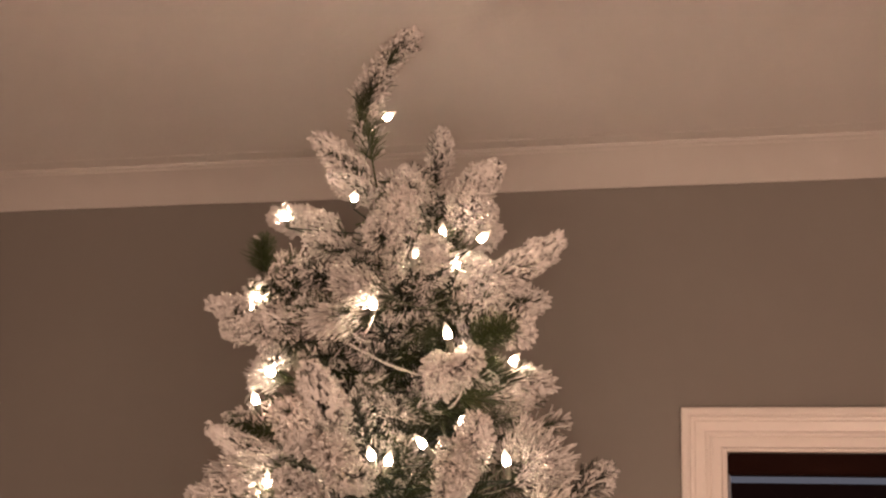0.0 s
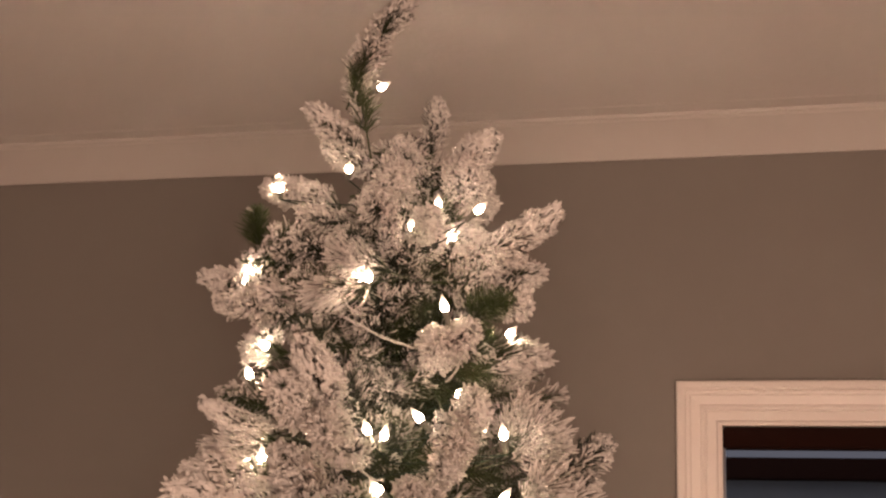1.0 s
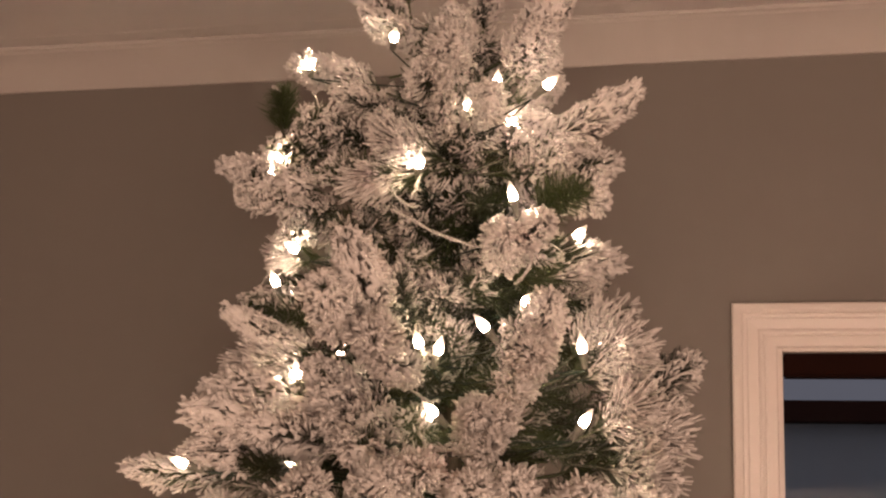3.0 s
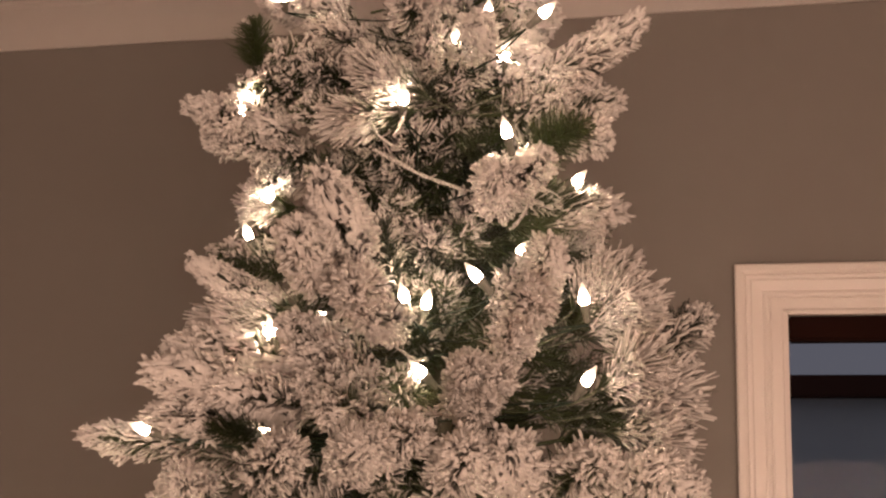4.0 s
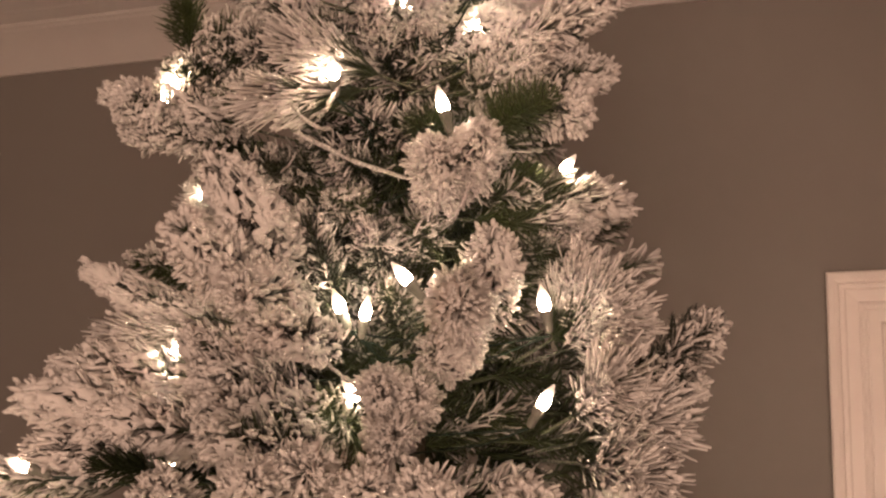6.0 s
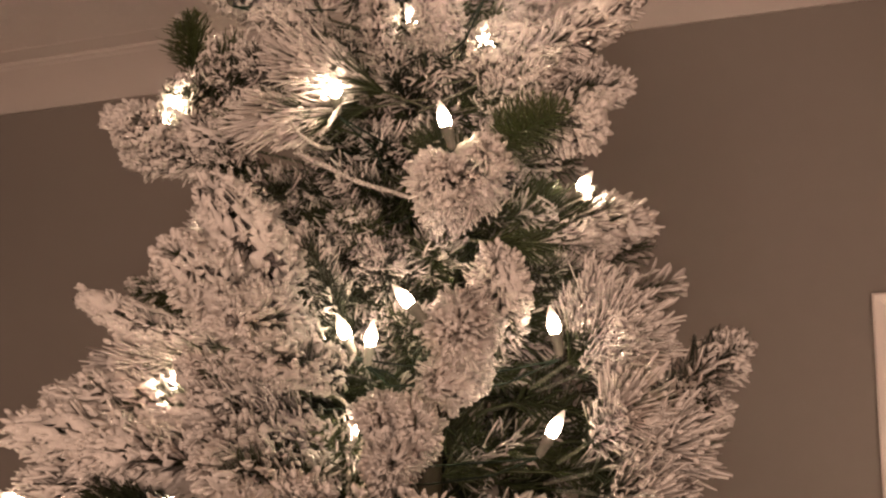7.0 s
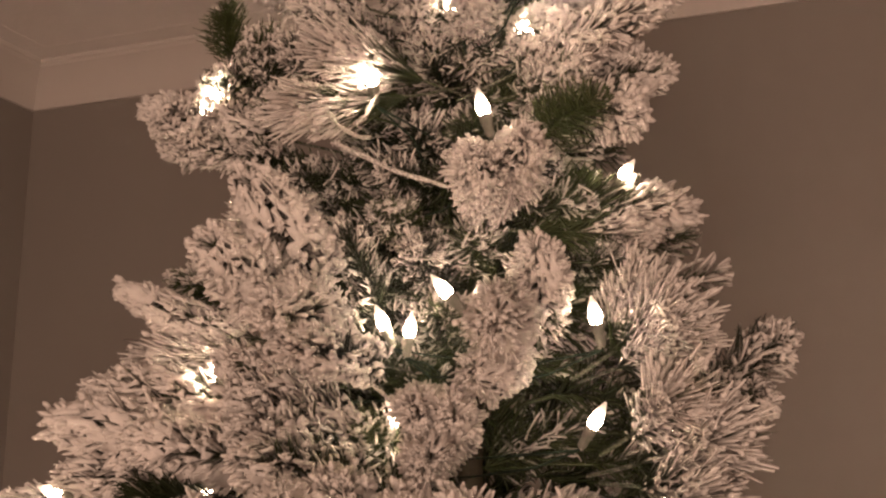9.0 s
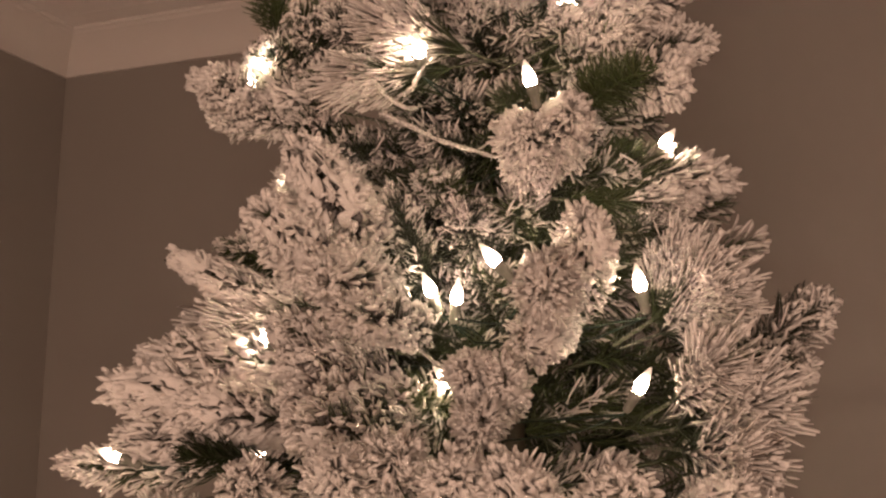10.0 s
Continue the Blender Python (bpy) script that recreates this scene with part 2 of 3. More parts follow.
def tube(points, radii, sides=8):
    """A tapered tube along points."""
    bm = bmesh.new()
    rings = []
    for i, (p, r) in enumerate(zip(points, radii)):
        d = (Vector(points[min(i + 1, len(points) - 1)]) - Vector(points[max(i - 1, 0)])).normalized()
        q = d.to_track_quat("Z", "Y")
        rings.append([bm.verts.new(Vector(p) + q @ Vector((r * math.cos(a), r * math.sin(a), 0)))
                      for a in [2 * math.pi * k / sides for k in range(sides)]])
    for a, b in zip(rings, rings[1:]):
        for k in range(sides):
            bm.faces.new((a[k], a[(k + 1) % sides], b[(k + 1) % sides], b[k]))
    bm.faces.new(rings[0][::-1])
    bm.faces.new(rings[-1])
    for f in bm.faces:
        f.smooth = True
    return bm


SPRIG_L, SPRIG_R = 0.10, 0.030


def lump():
    """Corners and faces of a rough little ball."""
    bm = bmesh.new()
    bmesh.ops.create_icosphere(bm, subdivisions=1, radius=1.0)
    v = np.array([p.co[:] for p in bm.verts])
    f = [tuple(p.index for p in q.verts) for q in bm.faces]
    bm.free()
    return v, f


LUMP_V, LUMP_F = lump()
# flock at the root, its growth along the stem, lean of the needles, their length, crumbs of flock, share felted over
KINDS = {"h": (0.72, 0.20, (40, 62), 1.22, 150, 0.46), "c": (0.80, 0.15, (46, 68), 1.08, 170, 0.50), "m": (0.46, 0.26, (28, 66), 1.25, 80, 0.22),
         "d": (0.26, 0.24, (24, 68), 1.25, 40, 0.06), "g": (-0.06, 0.10, (24, 46), 1.35, 0, 0.0), "t": (-0.15, 1.25, (30, 54), 1.15, 110, 0.24),
         "f": (0.46, 0.70, (6, 34), 2.2, 80, 0.24)}


def sprig_mesh(name, kind, count, sides, thick=1.0, crumbs=1.0):
    """One brush of needles on a bent wire, from the origin up to SPRIG_L."""
    root, growth, leans, size, lumps, felt = KINDS[kind]
    profile_s = np.array([0.0, 0.50, 0.90, 1.0])
    thin = np.array([0.75, 0.85, 0.6, 0.12]) * 0.001
    fat = np.array([0.60, 1.35, 1.90, 1.15]) * (0.00078 if kind == "f" else 0.001)
    bend = rng.normal(0, 0.012, 2)
    stray = {"f": 0.0015, "d": 0.007, "m": 0.006, "g": 0.005}.get(kind, 0.003)
    verts, faces, flock = [], [], []
    patch = rng.uniform(0, 6.28, 4)
    seed = Vector(rng.uniform(0, 50, 3))

    def stem(s):
        return np.stack([bend[0] * s ** 2, bend[1] * s ** 2, SPRIG_L * s], -1)

    def cover(s, a):
        """How thick the flock lies at s along the stem, a round it."""
        return (root + growth * s + 0.20 * np.sin(2 * a + patch[0]) * np.sin(7 * s + patch[1])
                + 0.16 * np.sin(3 * a + 5 * s + patch[2]) + 0.10 * np.cos(a + patch[3]))

    def taper(s):
        return 1.0 - 0.50 * np.maximum(0, (s - 0.55) / 0.45) ** 1.5

    def closing(s):
        return 1.0 - (0.35 if kind == "c" else 0.55) * np.maximum(0.0, (s - 0.78) / 0.22)

    order = np.arange(count)
    s = 0.02 + 0.98 * (order + rng.uniform(0, 1, count)) / count
    if kind == "f":
        s = s * 0.62
    a = order * 2.39996 + rng.normal(0, 0.3, count)
    lean = np.radians(rng.uniform(*leans, count)) * closing(s)
    length = SPRIG_R * size * rng.uniform(0.78, 1.10, count) * taper(s)
    f = np.clip(cover(s, a) + rng.normal(0, 0.12, count), 0, 1)
    way = np.stack([np.cos(a) * np.sin(lean), np.sin(a) * np.sin(lean), np.cos(lean)], -1)
    base = stem(s)
    end = base + way * length[:, None]
    # wet flock draws neighbouring needles together
    seeds = end[rng.choice(count, max(4, count // 4), replace=False)]
    near = np.argmin(((end[:, None] - seeds[None]) ** 2).sum(-1), 1)
    end = end + (seeds[near] - end) * (f * rng.uniform(0.2, 0.75, count) * (0.5 if kind == "f" else 1.0))[:, None]
    ang = np.arange(sides) * 2 * math.pi / sides
    for i in range(count):
        d = end[i] - base[i]
        reach_i = np.linalg.norm(d)
        d /= reach_i
        side = np.cross(d, [0.3, 0.2, 0.9])
        side /= np.linalg.norm(side)
        up = np.cross(side, d)
        droop = up * rng.normal(0, stray) + side * rng.normal(0, stray)
        centre = base[i] + np.outer(profile_s * reach_i, d) + np.outer(profile_s * (1 - profile_s) * 2, droop)
        radius = (thin * (1 - f[i]) + fat * f[i] * rng.uniform(0.7, 1.35)) * thick * rng.uniform(0.75, 1.25, 4)
        ring = np.cos(ang)[None, :, None] * side + rng.uniform(0.7, 1.0) * np.sin(ang)[None, :, None] * up
        v = centre[:, None, :] + radius[:, None, None] * ring
        n0 = len(verts)
        verts.extend(map(tuple, v.reshape(-1, 3)))
        here = np.clip(f[i] * np.array([0.10, 0.45, 1.0, 1.15] if kind == "f" else [0.15, 0.70, 1.10, 1.15]), 0, 1)
        flock.extend(np.repeat(here, sides))
        for r in range(3):
            for k in range(sides):
                k2 = (k + 1) % sides
                o = n0 + r * sides
                faces.append((o + k, o + k2, o + sides + k2, o + sides + k))
        faces.append(tuple(n0 + 3 * sides + k for k in range(sides)))
    # the felt: flock that bridges the outer needles, thick where it is heavy, ragged and holed where it thins
    if felt and crumbs:
        rows, cols = 20, 40
        ss, aa = np.meshgrid(np.linspace(0.06, 0.62 if kind == "f" else 1.0, rows), np.arange(cols) * 2 * math.pi / cols, indexing="ij")
        aa = aa + rng.normal(0, 0.055, aa.shape)
        ss = np.clip(ss + rng.normal(0, 0.016, ss.shape), 0.03, 1.0)
        ll = np.radians(sum(leans) / 2) * closing(ss)
        reach_s = SPRIG_R * size * taper(ss) * 0.94
        ways = np.stack([np.cos(aa) * np.sin(ll), np.sin(aa) * np.sin(ll), np.cos(ll)], -1)
        rough_s = np.array([[noise.noise(seed + Vector((9 * math.cos(q), 9 * math.sin(q), 17 * p)))
                             for p, q in zip(pr, qr)] for pr, qr in zip(ss, aa)])
        grain = rng.normal(0, 0.075, (rows, cols))
        outer = stem(ss) + ways * (reach_s * (0.86 + 0.15 * rough_s + grain))[..., None]
        inner = stem(ss) + ways * (reach_s * (0.70 + 0.15 * rough_s + grain))[..., None]
        thickness = cover(ss, aa) - (root + growth * 0.5) + 0.9 * rough_s + rng.normal(0, 0.12, (rows, cols)) + 0.25 * growth * (ss - 0.5)
        limit = np.quantile(thickness, 1 - felt)
        lies = (thickness > limit)[:-1]
        n0 = len(verts)
        verts.extend(map(tuple, outer.reshape(-1, 3)))
        verts.extend(map(tuple, inner.reshape(-1, 3)))
        flock.extend(np.clip(0.78 + 0.3 * rough_s + 2 * grain, 0.45, 1).ravel())
        flock.extend([0.35] * (rows * cols))
        gap = rows * cols
        for r in range(rows - 1):
            for k in range(cols):
                if not lies[r, k]:
                    continue
                k2 = (k + 1) % cols
                q = (n0 + r * cols + k, n0 + r * cols + k2, n0 + (r + 1) * cols + k2, n0 + (r + 1) * cols + k)
                faces.append(q)
                faces.append(tuple(p + gap for p in q[::-1]))
                for i, (rr, kk) in enumerate(((r - 1, k), (r, k2), (r + 1, k), (r, k - 1))):
                    if not (0 <= rr < rows - 1 and lies[rr, kk]):
                        p0, p1 = q[i], q[(i + 1) % 4]
                        faces.append((p1, p0, p0 + gap, p1 + gap))
    # round crumbs of flock on the needles' ends
    heavy = np.nonzero(f > 0.4)[0]
    for j in range(min(int(lumps * crumbs), 2 * len(heavy))):
        i = heavy[int(rng.integers(len(heavy)))]
        d = (end[i] - base[i]) / np.linalg.norm(end[i] - base[i])
        u = np.cross(d, rng.normal(0, 1, 3))
        u /= np.linalg.norm(u)
        w = np.cross(d, u)
        size_j = (rng.uniform(0.0025, 0.0055), rng.uniform(0.0016, 0.0032), rng.uniform(0.0014, 0.0026)) if j % 3 else rng.uniform(0.0010, 0.0022, 3)
        where = base[i] + (end[i] - base[i]) * rng.uniform(0.62, 1.0) + rng.normal(0, 0.0010, 3)
        v = LUMP_V * rng.uniform(0.7, 1.25, (len(LUMP_V), 1))
        v = v[:, :1] * size_j[0] * d + v[:, 1:2] * size_j[1] * u + v[:, 2:] * size_j[2] * w
        n0 = len(verts)
        verts.extend(map(tuple, v + where))
        flock.extend(rng.uniform(0.6, 1.0, len(LUMP_V)))
        faces.extend(tuple(n0 + k for k in q) for q in LUMP_F)
    # the wire in the middle, reaching back into the tree
    n0 = len(verts)
    for q in (-0.55, 0.0, 0.5, 1.0):
        p = stem(np.array(max(q, 0.0))) + np.array([0, 0, SPRIG_L * min(q, 0.0)])
        for k in range(5):
            verts.append((p[0] + 0.0016 * math.cos(k * 1.2566), p[1] + 0.0016 * math.sin(k * 1.2566), p[2]))
            flock.append(0.3 if kind in "htfc" else 0.1)
    for r in range(3):
        for k in range(5):
            o = n0 + r * 5
            faces.append((o + k, o + (k + 1) % 5, o + 5 + (k + 1) % 5, o + 5 + k))
    me = bpy.data.meshes.new(name)
    me.from_pydata(verts, [], faces)
    me.attributes.new("flock", "FLOAT", "POINT").data.foreach_set("value", np.array(flock, dtype=np.float32))
    me.polygons.foreach_set("use_smooth", [True] * len(me.polygons))
    me.materials.append(NEEDLES)
    return me


BRUSH = {kind: [sprig_mesh("branch_tip", kind, n, 3) for _ in range(k)]
         for kind, k, n in (("h", 7, 330), ("d", 4, 280), ("m", 6, 300), ("g", 3, 260), ("t", 3, 300), ("f", 5, 380), ("c", 5, 320))}
INNER = {kind: [sprig_mesh("branch_tip", kind, 190, 3, 1.1, 0.0) for _ in range(3)] for kind in "mdg"}
COARSE = {kind: [sprig_mesh("branch_tip", kind, 70, 3, 1.4, 0.0) for _ in range(2)] for kind in "hmgd"}
LOOKS = {"h": "branch tip thick with white flock", "m": "half-flocked green branch tip", "d": "green branch tip dusted with flock",
         "g": "bare green branch tip", "t": "green branch tip with a flocked end", "f": "fan-shaped branch tip of long flocked needles", "c": "rounded, closely flocked branch tip"}

tree = tagged(new("christmas_tree"), "tall artificial Christmas tree, green needles heavily flocked with white", "christmas tree")
tree.location = AXIS
part("trunk", tube([(0, 0, z) for z in (0.02, 1.0, 2.0, 2.2)], [0.018, 0.016, 0.012, 0.006]), BARK, tree, "dark metal pole")
for k in range(3):
    a = 2.1 * k + 0.4
    part("stand_leg", tube([(0, 0, 0.16), (0.2 * math.cos(a), 0.2 * math.sin(a), 0.10), (0.34 * math.cos(a), 0.34 * math.sin(a), 0.012)],
                           [0.012, 0.011, 0.011]), BARK, tree)


FILLING = []     # coarse branches of the core, the back and the lower tree, joined below


def sprig(base, tip, radius, kind, meshes=BRUSH):
    """A branch tip from base to tip; its needles reach about radius to the sides."""
    base, tip = Vector(base) - AXIS, Vector(tip) - AXIS
    d = tip - base
    mesh = meshes[kind][int(rng.integers(len(meshes[kind])))]
    long = d.length - radius * (0.7 if kind != 'f' else 1.0)
    turn = d.to_track_quat("Z", "Y") @ Euler((0, 0, rng.uniform(0, 6.28))).to_quaternion()
    m = Matrix.LocRotScale(base, turn, (radius / SPRIG_R, radius / SPRIG_R, max(long, 0.05) / SPRIG_L))
    if meshes is COARSE:
        FILLING.append((mesh, m))
        return
    ob = new("branch_tip", mesh)
    ob.parent = tree
    ob.matrix_basis = m
    tagged(ob, LOOKS[kind])


# leader at the top
sprig((-0.360, -0.100, 2.331), (-0.378, -0.120, 2.439), 0.027, 'd')
sprig((-0.373, -0.120, 2.404), (-0.341, -0.120, 2.498), 0.031, 'm')
sprig((-0.353, -0.120, 2.463), (-0.292, -0.120, 2.539), 0.025, 'm')
# topmost ring
sprig((-0.350, -0.140, 2.283), (-0.408, -0.230, 2.335), 0.027, 'c')
sprig((-0.337, -0.150, 2.267), (-0.367, -0.250, 2.250), 0.023, 'h')
sprig((-0.281, -0.050, 2.304), (-0.253, -0.065, 2.397), 0.023, 'm')
sprig((-0.219, -0.170, 2.216), (-0.142, -0.240, 2.301), 0.031, 'c')
sprig((-0.215, -0.170, 2.208), (-0.152, -0.260, 2.242), 0.027, 'h')
sprig((-0.464, -0.100, 2.238), (-0.467, -0.210, 2.234), 0.024, 'h')
sprig((-0.207, -0.120, 2.217), (-0.156, -0.160, 2.251), 0.027, 'c')
sprig((-0.279, -0.200, 2.206), (-0.257, -0.350, 2.208), 0.031, 'h')
sprig((-0.290, -0.200, 2.174), (-0.308, -0.300, 2.183), 0.025, 'm')
sprig((-0.270, -0.150, 2.244), (-0.286, -0.200, 2.303), 0.022, 'h')
sprig((-0.389, -0.100, 2.220), (-0.502, -0.140, 2.262), 0.027, 'h')
sprig((-0.363, -0.120, 2.184), (-0.430, -0.200, 2.194), 0.023, 'm')
sprig((-0.337, -0.150, 2.164), (-0.357, -0.260, 2.137), 0.022, 'm')
sprig((-0.218, -0.120, 2.193), (-0.167, -0.070, 2.229), 0.024, 'c')
sprig((-0.274, -0.140, 2.165), (-0.224, -0.240, 2.162), 0.022, 'h')
sprig((-0.243, -0.100, 2.165), (-0.181, -0.160, 2.173), 0.023, 'h')
sprig((-0.303, -0.150, 2.139), (-0.273, -0.260, 2.165), 0.020, 'm')
# second ring
sprig((-0.476, -0.200, 2.142), (-0.482, -0.225, 2.185), 0.030, 'g')
sprig((-0.400, -0.160, 2.139), (-0.441, -0.240, 2.130), 0.023, 'd')
sprig((-0.431, -0.190, 2.116), (-0.476, -0.260, 2.122), 0.032, 'd')
sprig((-0.427, -0.180, 2.145), (-0.464, -0.240, 2.159), 0.031, 'd')
sprig((-0.176, -0.210, 2.036), (-0.116, -0.250, 2.076), 0.034, 'g')
sprig((-0.434, -0.180, 2.073), (-0.522, -0.280, 2.085), 0.026, 'c')
sprig((-0.470, -0.200, 2.087), (-0.499, -0.300, 2.068), 0.027, 'm')
sprig((-0.452, -0.180, 2.062), (-0.503, -0.270, 2.050), 0.023, 'm')
sprig((-0.284, -0.200, 2.101), (-0.325, -0.330, 2.099), 0.025, 'f')
sprig((-0.299, -0.200, 2.090), (-0.359, -0.320, 2.041), 0.025, 'f')
sprig((-0.355, -0.180, 2.087), (-0.414, -0.270, 2.095), 0.027, 'd')
sprig((-0.381, -0.160, 2.131), (-0.435, -0.220, 2.157), 0.022, 'd')
sprig((-0.203, -0.150, 2.124), (-0.058, -0.125, 2.186), 0.030, 'c')
sprig((-0.228, -0.140, 2.129), (-0.134, -0.180, 2.123), 0.023, 'h')
sprig((-0.208, -0.120, 2.110), (-0.087, -0.120, 2.121), 0.031, 'h')
sprig((-0.224, -0.130, 2.101), (-0.136, -0.200, 2.079), 0.031, 'm')
sprig((-0.194, -0.130, 2.094), (-0.082, -0.175, 2.059), 0.040, 't')
sprig((-0.263, -0.150, 2.171), (-0.224, -0.240, 2.160), 0.027, 'h')
sprig((-0.244, -0.120, 2.063), (-0.234, -0.260, 2.044), 0.023, 'g')
# third ring
sprig((-0.241, -0.100, 2.001), (-0.084, -0.020, 2.029), 0.040, 't')
sprig((-0.225, -0.120, 1.984), (-0.116, -0.060, 1.981), 0.031, 't')
sprig((-0.219, -0.200, 1.992), (-0.133, -0.330, 2.016), 0.027, 'c')
sprig((-0.198, -0.220, 1.995), (-0.206, -0.340, 1.977), 0.029, 'h')
sprig((-0.187, -0.220, 2.011), (-0.204, -0.290, 1.952), 0.027, 'h')
sprig((-0.350, -0.250, 1.920), (-0.318, -0.400, 1.958), 0.036, 'c')
sprig((-0.375, -0.260, 1.899), (-0.357, -0.420, 1.928), 0.036, 'c')
sprig((-0.341, -0.250, 1.890), (-0.296, -0.420, 1.875), 0.031, 'h')
sprig((-0.320, -0.200, 1.902), (-0.308, -0.300, 1.967), 0.020, 'd')
sprig((-0.307, -0.220, 1.857), (-0.294, -0.400, 1.850), 0.025, 'h')
sprig((-0.423, -0.220, 1.884), (-0.494, -0.340, 1.898), 0.021, 'c')
sprig((-0.439, -0.180, 1.919), (-0.503, -0.260, 1.929), 0.027, 'd')
sprig((-0.410, -0.220, 1.867), (-0.494, -0.320, 1.857), 0.029, 'f')
sprig((-0.453, -0.120, 2.009), (-0.532, -0.140, 2.011), 0.023, 'f')
sprig((-0.455, -0.120, 2.047), (-0.512, -0.160, 2.027), 0.023, 'h')
sprig((-0.416, -0.160, 2.054), (-0.452, -0.240, 2.031), 0.023, 'd')
sprig((-0.372, -0.140, 2.033), (-0.391, -0.260, 2.021), 0.025, 'd')
sprig((-0.321, -0.140, 1.983), (-0.305, -0.220, 1.993), 0.023, 'd')
sprig((-0.309, -0.140, 1.953), (-0.270, -0.240, 1.954), 0.025, 'd')
sprig((-0.202, -0.220, 1.907), (-0.136, -0.400, 1.838), 0.030, 'h')
sprig((-0.175, -0.220, 1.885), (-0.137, -0.320, 1.919), 0.029, 'c')
sprig((-0.196, -0.220, 1.864), (-0.158, -0.360, 1.825), 0.027, 'h')
sprig((-0.145, -0.140, 1.869), (-0.046, -0.205, 1.907), 0.034, 'f')
sprig((-0.145, -0.140, 1.886), (-0.079, -0.200, 1.927), 0.031, 'f')
sprig((-0.139, -0.140, 1.858), (-0.043, -0.200, 1.875), 0.031, 'f')
sprig((-0.175, -0.100, 1.957), (-0.110, -0.080, 1.959), 0.023, 'd')
sprig((-0.083, -0.100, 1.834), (-0.005, -0.060, 1.901), 0.033, 'd')
sprig((-0.096, -0.080, 1.848), (-0.011, -0.100, 1.834), 0.027, 'm')
# fourth ring
sprig((-0.359, -0.220, 1.842), (-0.409, -0.330, 1.835), 0.028, 'h')
sprig((-0.375, -0.250, 1.779), (-0.460, -0.370, 1.786), 0.031, 'h')
sprig((-0.389, -0.240, 1.825), (-0.498, -0.360, 1.828), 0.030, 'h')
sprig((-0.405, -0.240, 1.794), (-0.511, -0.390, 1.805), 0.036, 'h')
sprig((-0.398, -0.240, 1.767), (-0.506, -0.370, 1.770), 0.031, 'm')
sprig((-0.489, -0.240, 1.742), (-0.591, -0.330, 1.740), 0.022, 'm')
sprig((-0.334, -0.200, 1.819), (-0.388, -0.340, 1.820), 0.031, 'm')
sprig((-0.328, -0.200, 1.797), (-0.366, -0.360, 1.797), 0.031, 'm')
sprig((-0.327, -0.200, 1.781), (-0.324, -0.400, 1.756), 0.031, 'm')
sprig((-0.405, -0.250, 1.750), (-0.434, -0.380, 1.757), 0.025, 'g')
sprig((-0.242, -0.240, 1.793), (-0.174, -0.400, 1.807), 0.027, 'c')
sprig((-0.234, -0.240, 1.793), (-0.196, -0.400, 1.806), 0.025, 'h')
sprig((-0.239, -0.240, 1.799), (-0.172, -0.400, 1.784), 0.023, 'h')
sprig((-0.245, -0.240, 1.788), (-0.195, -0.400, 1.768), 0.023, 'h')
sprig((-0.119, -0.160, 1.779), (-0.003, -0.240, 1.793), 0.034, 'f')
sprig((-0.117, -0.180, 1.799), (-0.036, -0.260, 1.826), 0.032, 'f')
sprig((-0.111, -0.180, 1.762), (-0.014, -0.260, 1.752), 0.032, 'f')
sprig((-0.301, -0.300, 1.733), (-0.241, -0.420, 1.753), 0.029, 'm')
sprig((-0.342, -0.300, 1.718), (-0.267, -0.440, 1.740), 0.029, 'h')
sprig((-0.436, -0.280, 1.707), (-0.345, -0.420, 1.727), 0.029, 'm')
sprig((-0.238, -0.300, 1.709), (-0.185, -0.440, 1.732), 0.031, 'h')
sprig((-0.178, -0.300, 1.705), (-0.158, -0.440, 1.728), 0.031, 'h')
sprig((-0.483, -0.260, 1.696), (-0.473, -0.400, 1.699), 0.027, 'h')
sprig((-0.142, -0.280, 1.702), (-0.095, -0.400, 1.717), 0.031, 'm')
sprig((-0.093, -0.200, 1.709), (-0.024, -0.300, 1.713), 0.032, 'h')
sprig((-0.083, -0.200, 1.699), (0.006, -0.260, 1.700), 0.031, 'h')

# inner and far branches: rings of limbs at the golden angle


def reach(z):
    if z > 2.1:
        return 0.03 + (2.40 - z) * 0.6
    if z > 1.7:
        return 0.21 + (2.10 - z) * 0.45
    return 0.39 + (1.70 - z) * 0.30


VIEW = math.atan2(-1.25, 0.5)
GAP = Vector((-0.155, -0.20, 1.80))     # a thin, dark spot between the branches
n = 370
for i in range(n):
    z = 1.52 + 0.80 * (i / n) ** 0.9
    a = i * 2.39996 + rng.normal(0, 0.3)
    front = math.cos(a - VIEW)
    full = reach(z)
    out = full * (rng.uniform(0.32, 0.66) if front > -0.2 else rng.uniform(0.65, 1.0))
    length = rng.uniform(0.09, 0.13) * (0.6 + 0.4 * min(1, full / 0.25))
    rise = rng.uniform(-0.1, 0.55)
    d = Vector((math.cos(a), math.sin(a), rise)).normalized()
    tip = AXIS + Vector((math.cos(a) * out, math.sin(a) * out, z))
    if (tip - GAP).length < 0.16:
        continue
    kind = ("ggdddddm"[int(rng.integers(8))]) if front > -0.2 else "hmdd"[int(rng.integers(4))]
    sprig(tip - d * length, tip, rng.uniform(0.024, 0.034), kind, INNER if front > -0.2 else COARSE)
# the dark core round the pole
for i in range(260):
    z = 1.50 + 0.74 * (i / 260)
    a = i * 2.39996
    out = reach(z) * rng.uniform(0.25, 0.45 if math.cos(a - VIEW) > 0.3 else 0.7)
    d = Vector((math.cos(a), math.sin(a), rng.uniform(-0.3, 0.5))).normalized()
    tip = AXIS + Vector((math.cos(a) * out, math.sin(a) * out, z))
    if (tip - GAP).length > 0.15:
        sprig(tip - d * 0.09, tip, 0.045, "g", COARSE)
